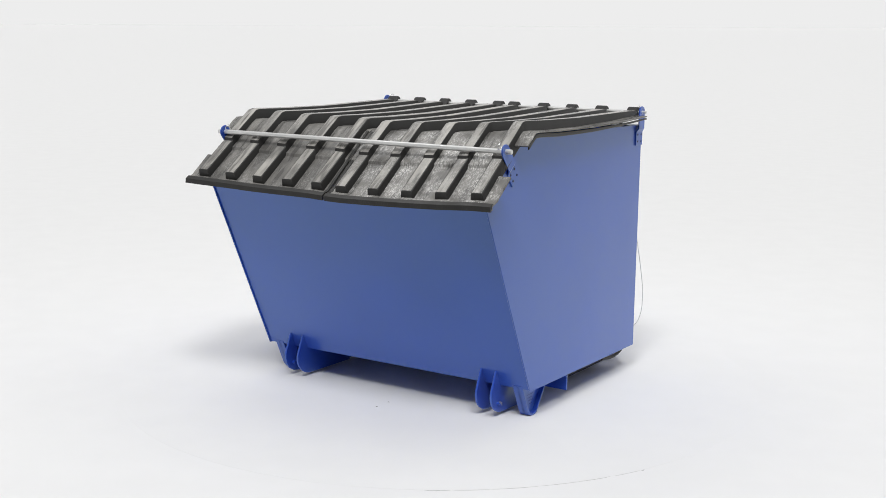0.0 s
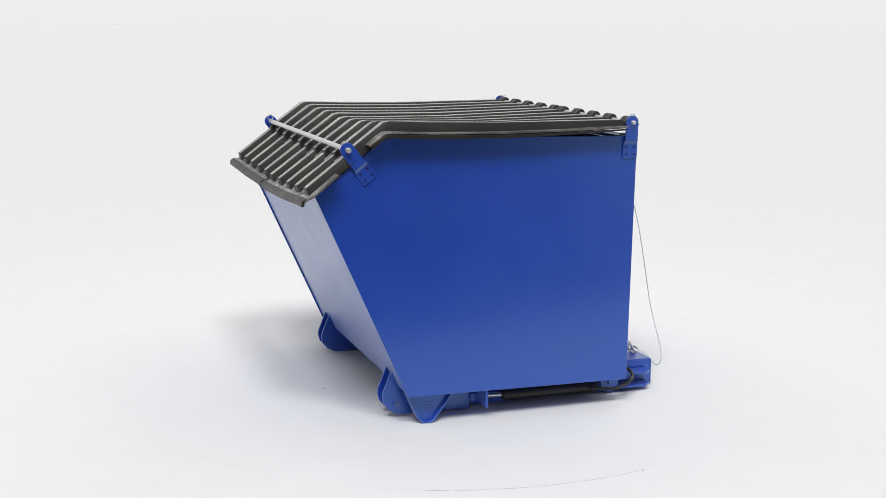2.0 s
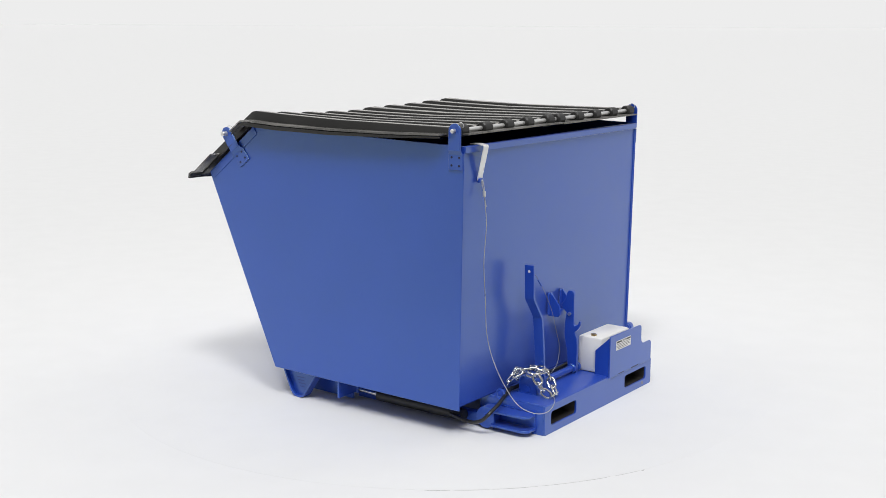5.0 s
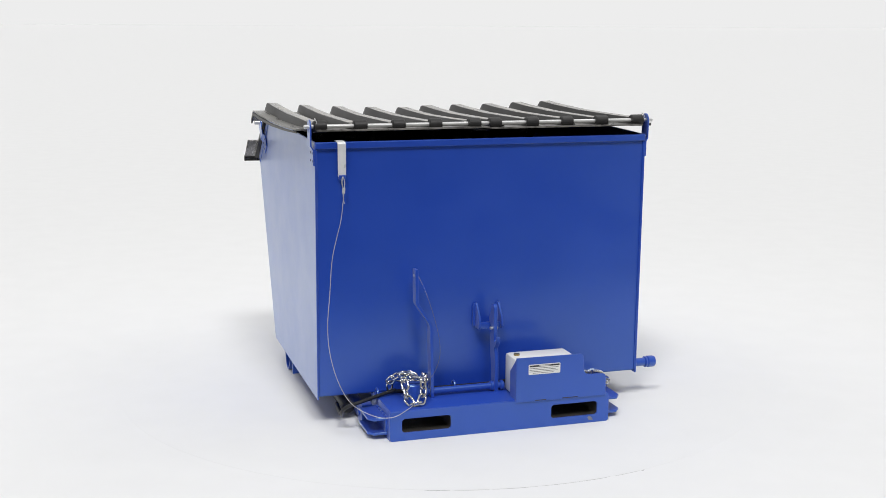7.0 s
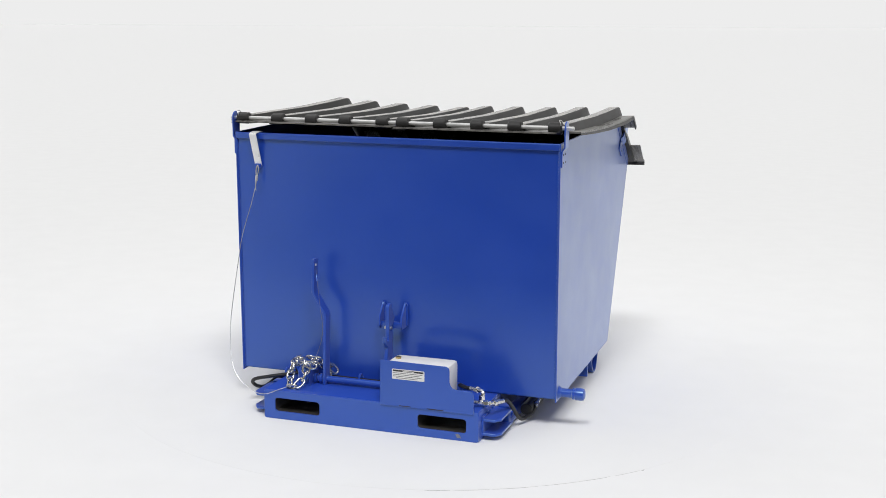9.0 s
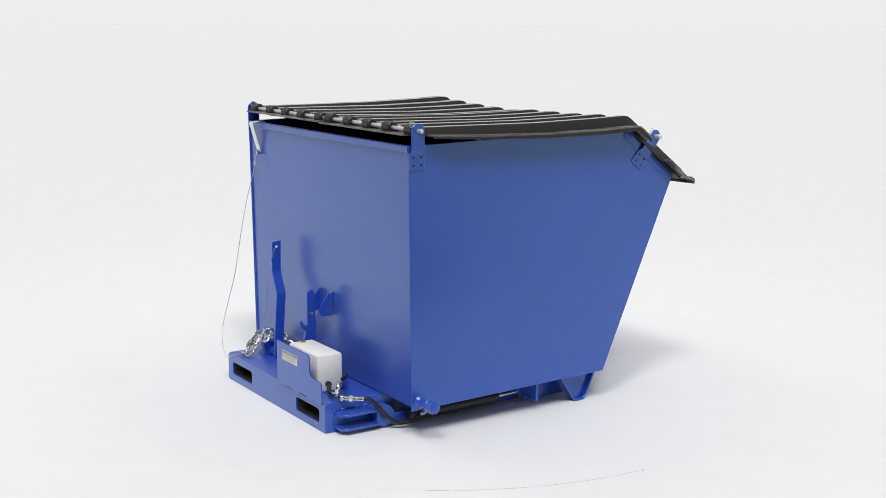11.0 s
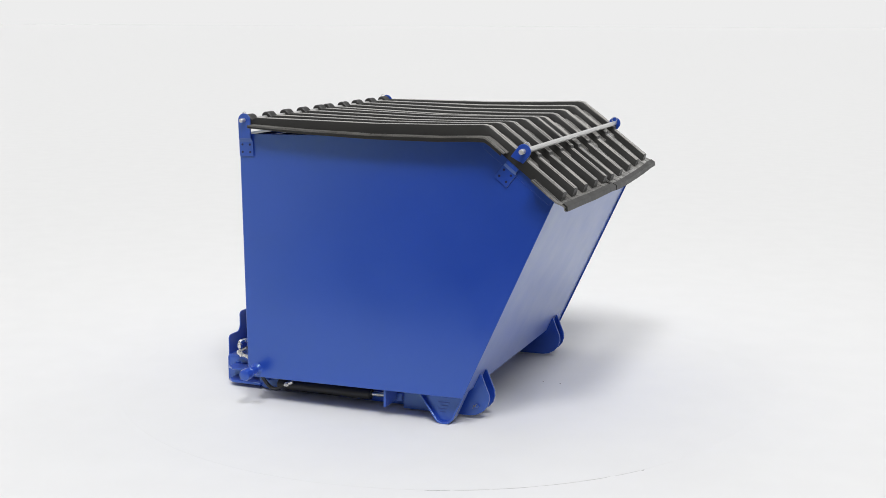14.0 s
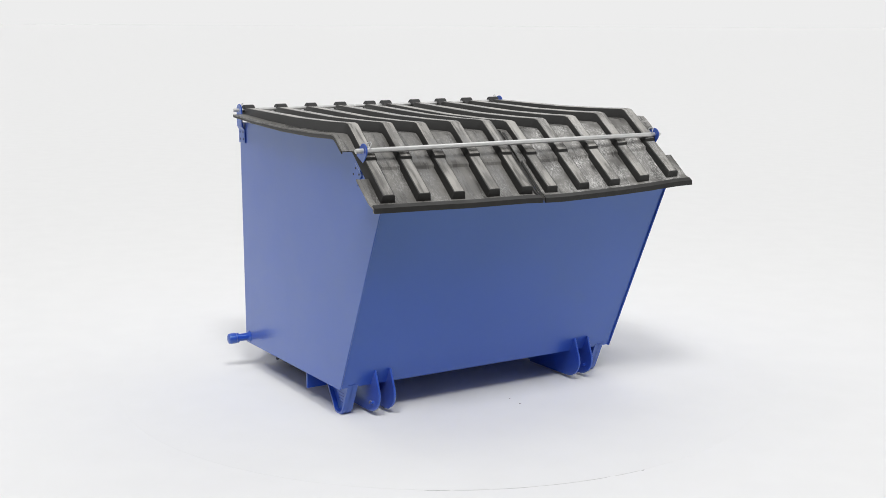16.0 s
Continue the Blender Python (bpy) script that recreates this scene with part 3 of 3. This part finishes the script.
def reservoir(top):
    guard_line = [(-0.056, 0.118), (-0.459, 0.118)] + arc(-0.441, 0.196, 0.018, 180, 90, 4) + arc(-0.384, 0.242, 0.028, 270, 360, 6)[:1] + [(-0.370, 0.217), (-0.360, 0.228), (-0.356, 0.242), (-0.356, 0.286)] + arc(-0.338, 0.288, 0.018, 180, 90, 4) + [(-0.056, 0.308)]
    guard = part("reservoir_guard", plate(guard_line, "y", 0.880, 0.886, bevel=0.001), BLUE, top)
    part("guard_flange", plate([(0.8795, 0.124), (0.812, 0.128), (0.812, 0.236), (0.8795, 0.300)], "x", -0.062, -0.056), BLUE, guard)
    for a, b in ((-0.140, -0.190), (-0.262, -0.332)):
        part("weld_slot", box(b, a, 0.8862, 0.8866, 0.1205, 0.1240), INK, guard, "dark slot under the guard")
    sticker = part("warning_label", plate(rounded(-0.250, -0.109, 0.234, 0.277, 0.004), "y", 0.8862, 0.8868), PAPER, guard, "white paper label with a black heading")
    part("heading_bar", box(-0.246, -0.113, 0.8868, 0.8871, 0.2665, 0.2735), INK, sticker)
    part("heading_word", box(-0.205, -0.156, 0.8871, 0.8873, 0.2685, 0.2715), PAPER, sticker)
    for k, (a, b) in enumerate(((0.004, 0.008), (0.004, 0.020), (0.004, 0.012), (0.018, 0.030))):
        part("text_bar", box(-0.250 + b, -0.109 - a, 0.8868, 0.8871, 0.2595 - 0.0068 * k, 0.2612 - 0.0068 * k), INK, sticker)
    tank = part("hydraulic_reservoir", box(-0.337, -0.066, 0.715, 0.838, 0.128, 0.291, 0.014), TANK, top, "milky white plastic oil reservoir")
    part("filler_cap", rod((-0.096, 0.780, 0.290), (-0.096, 0.780, 0.299), 0.013, 6), BRASS, tank, "small brass filler cap")
    part("outlet", rod((-0.335, 0.790, 0.165), (-0.352, 0.790, 0.165), 0.012, 10), BLACK_PAINT, tank, "black outlet fitting")
    part("tank_bracket", box(-0.352, -0.300, 0.706, 0.714, 0.126, 0.190, 0.002), BLUE, top)
    part("tank_strap", box(-0.250, -0.200, 0.700, 0.714, 0.126, 0.160, 0.002), BLUE, top)


def hoses(top):
    def hose(points, r=0.0085):
        return part("hydraulic_hose", sweep(curve(points, 8), r, 10), HOSE, top, "black rubber hydraulic hose")

    def fitting(parent, p, q, r=0.009):
        f = part("hose_fitting", rod(p, q, r, 10, 0.001), FITTING, parent, "bright crimped hose fitting")
        d = (Vector(q) - Vector(p)).normalized()
        m = Vector(p).lerp(Vector(q), 0.35)
        part("nut", rod(m - d * 0.007, m + d * 0.007, r * 1.45, 6), FITTING, f)
        return f

    # from the reservoir to the cylinder beside it
    a = hose([(-0.536, 0.736, 0.141), (-0.546, 0.706, 0.135), (-0.560, 0.668, 0.095), (-0.570, 0.630, 0.050), (-0.580, 0.590, 0.025), (-0.602, 0.545, 0.033), (-0.614, 0.505, 0.056)])
    fitting(a, (-0.502, 0.806, 0.147), (-0.538, 0.730, 0.140), 0.0095)
    fitting(a, (-0.614, 0.505, 0.056), (-0.616, 0.462, 0.076), 0.008)
    tee = part("tee_fitting", rod((-0.428, 0.816, 0.147), (-0.502, 0.808, 0.147), 0.0095, 10, 0.001), FITTING, a, "bright tee fitting")
    part("elbow", sweep(curve([(-0.352, 0.790, 0.165), (-0.380, 0.806, 0.155), (-0.405, 0.815, 0.148), (-0.430, 0.816, 0.147)], 5), 0.009, 10), BLACK_PAINT, a)
    b = hose([(-0.412, 0.772, 0.191), (-0.380, 0.748, 0.186), (-0.330, 0.700, 0.180), (-0.260, 0.668, 0.166), (-0.060, 0.655, 0.142), (0.080, 0.650, 0.138), (0.250, 0.655, 0.140), (0.420, 0.660, 0.142)])
    fitting(b, (-0.458, 0.800, 0.197), (-0.408, 0.769, 0.191), 0.0095)
    part("elbow", sweep(curve([(-0.455, 0.799, 0.197), (-0.474, 0.812, 0.193), (-0.474, 0.817, 0.176), (-0.464, 0.816, 0.150)], 5), 0.009, 10), FITTING, b)
    part("nut", rod((-0.472, 0.817, 0.165), (-0.473, 0.817, 0.181), 0.0135, 6), FITTING, b)
    part("nut", rod((-0.480, 0.811, 0.147), (-0.496, 0.808, 0.147), 0.0135, 6), FITTING, b)
    # to the cylinder on the other side
    hose([(0.400, 0.665, 0.150), (0.470, 0.680, 0.138), (0.550, 0.700, 0.124), (0.610, 0.706, 0.110), (0.634, 0.695, 0.090), (0.630, 0.660, 0.062), (0.620, 0.600, 0.046), (0.615, 0.500, 0.060)], 0.008)


def link_mesh(pitch, r):
    """One oval chain link, long way along x."""
    h, w = pitch * 0.5, pitch * 0.34
    pts = [(h - w + w * math.cos(a) + r * 0.5, w * math.sin(a), 0) for a in [radians(-90 + 180 * k / 6) for k in range(7)]]
    pts += [(-(h - w) + w * math.cos(a) - r * 0.5, w * math.sin(a), 0) for a in [radians(90 + 180 * k / 6) for k in range(7)]]
    return sweep(pts, r, 8, True)


def chain(top):
    """A plated chain slung round the post and left lying in a loop."""
    pitch, r = 0.044, 0.0048
    strands = [[(0.420, 0.650, 0.150), (0.425, 0.670, 0.190), (0.405, 0.700, 0.222), (0.372, 0.735, 0.228), (0.345, 0.770, 0.224), (0.325, 0.782, 0.224), (0.300, 0.770, 0.215), (0.285, 0.780, 0.205)],
               [(0.398, 0.735, 0.222), (0.392, 0.780, 0.210), (0.392, 0.800, 0.175), (0.384, 0.825, 0.148), (0.365, 0.848, 0.140), (0.338, 0.838, 0.150), (0.322, 0.812, 0.178), (0.318, 0.796, 0.212)],
               [(0.300, 0.760, 0.222), (0.285, 0.700, 0.215), (0.268, 0.672, 0.196), (0.248, 0.660, 0.172)],
               [(0.376, 0.664, 0.222), (0.346, 0.652, 0.212), (0.318, 0.660, 0.200), (0.300, 0.652, 0.172), (0.280, 0.662, 0.150)],
               [(0.400, 0.680, 0.205), (0.360, 0.664, 0.190), (0.330, 0.660, 0.200), (0.305, 0.668, 0.182)]]
    first, k = None, 0
    master = link_mesh(pitch, r)
    me = bpy.data.meshes.new("link")
    for face in master.faces:
        face.smooth = True
    master.to_mesh(me)
    master.free()
    me.materials.append(CHROME)
    for pts in strands:
        line = curve(pts, 12)
        gone, at = 0.0, pitch * 0.45
        for p, q in zip(line, line[1:]):
            step = (q - p).length
            while gone + step >= at:
                c = p.lerp(q, (at - gone) / step)
                d = (q - p).normalized()
                twist = Matrix.Rotation(radians(45 + 90 * (k % 2) + random.uniform(-14, 14)), 4, "X")
                ob = new("chain" if first is None else "link", me)
                ob.matrix_basis = Matrix.Translation(c) @ d.to_track_quat("X", "Z").to_matrix().to_4x4() @ twist
                if first is None:
                    first = ob
                    ob.parent = top
                    ob["label"] = "bright plated steel chain"
                else:
                    ob.parent = first
                    ob.matrix_parent_inverse = first.matrix_basis.inverted()
                at += pitch * 0.80
                k += 1
            gone += step


def tether(top):
    """The strap hooked over the back rim, and the wire rope that hangs from it to the chain."""
    strap = [(0.602, 1.196), (0.640, 1.197), (0.668, 1.192), (0.672, 1.186), (0.640, 1.066), (0.637, 1.050), (0.633, 1.050), (0.636, 1.068), (0.667, 1.185), (0.664, 1.189), (0.640, 1.193), (0.602, 1.192)]
    bm = plate(strap, "x", -0.0165, 0.0165, bevel=0.0008)
    for v in bm.verts:
        v.co.x += 0.620 - (1.19 - v.co.z) * 0.06
    hook = part("hook_strap", bm, STRAP, top, "bright zinc strap hooked over the rim")
    part("strap_tip", box(0.597, 0.626, 0.632, 0.645, 1.040, 1.058, 0.003), BLUE, hook, "blue painted strap end with a hole")
    rope = part("wire_rope", sweep(curve([(0.611, 0.657, 1.000), (0.612, 0.660, 0.975), (0.628, 0.680, 0.884), (0.650, 0.690, 0.807), (0.671, 0.699, 0.720), (0.686, 0.718, 0.587), (0.700, 0.736, 0.456),
                                           (0.697, 0.768, 0.347), (0.672, 0.812, 0.240), (0.625, 0.846, 0.160), (0.540, 0.872, 0.112), (0.470, 0.890, 0.108), (0.410, 0.882, 0.131), (0.371, 0.852, 0.142)], 8), 0.0016, 8), WIRE, top, "thin steel wire rope")
    part("loop", sweep(curve([(0.609, 0.657, 1.000), (0.605, 0.650, 1.030), (0.611, 0.646, 1.052), (0.616, 0.650, 1.030), (0.612, 0.657, 1.000)], 5), 0.0022, 6), WIRE, rope)
    part("ferrule", rod((0.610, 0.656, 1.008), (0.612, 0.658, 0.985), 0.0065, 10, 0.001), ZINC, rope, "crimped bright ferrule")
    part("wire_tail", sweep([(0.614, 0.660, 0.985), (0.613, 0.665, 0.955), (0.610, 0.668, 0.945)], 0.002, 6), WIRE, rope)
    thin = part("lever_wire", sweep(curve([(0.314, 0.700, 0.642), (0.305, 0.718, 0.620), (0.285, 0.745, 0.560), (0.262, 0.772, 0.470), (0.246, 0.785, 0.388), (0.250, 0.805, 0.320), (0.275, 0.812, 0.255), (0.305, 0.800, 0.215)], 7), 0.0010, 6), THIN_WIRE, top, "very thin dull steel wire")
    part("wire_sleeve", rod((0.300, 0.724, 0.605), (0.292, 0.736, 0.580), 0.0035, 8), BLUE, thin)


def hopper():
    top = new("dumping_hopper")
    tub(top)
    rods_and_brackets(top)
    lids(top)
    undercarriage(top)
    pivot_pin(top)
    fork_base(top)
    release_gear(top)
    reservoir(top)
    hoses(top)
    chain(top)
    tether(top)
    return tagged(top, "blue painted steel dumping hopper with black ribbed plastic lids", "dumpster")


def grit(x, y, r):
    bm = bmesh.new()
    bmesh.ops.create_icosphere(bm, subdivisions=1, radius=r)
    for v in bm.verts:
        v.co = Vector((v.co.x * random.uniform(0.8, 1.9), v.co.y * random.uniform(0.7, 1.3), (v.co.z + r) * 0.35))
    ob = part("grit_crumb", bm, CRUMB)
    ob.location = (x, y, 0)
    return tagged(ob, "tiny grey crumb of grit on the turntable", "debris", "crumbs on the turntable")


ground()
floor_seam()
TABLE = turntable()
HOPPER = hopper()
GRIT = [grit(*c) for c in ((0.060, -0.585, 0.004), (0.063, -0.501, 0.0035))]


def motions():
    times = [0.25 * k for k in range(int(SECONDS * 4) + 1)]
    for thing in (TABLE, HOPPER, *GRIT):
        place = thing.location.copy()
        walk(thing, [(t, pose(0, 0, 0, 0, 0, START + RATE * t) @ Matrix.Translation(place)) for t in times])


motions()
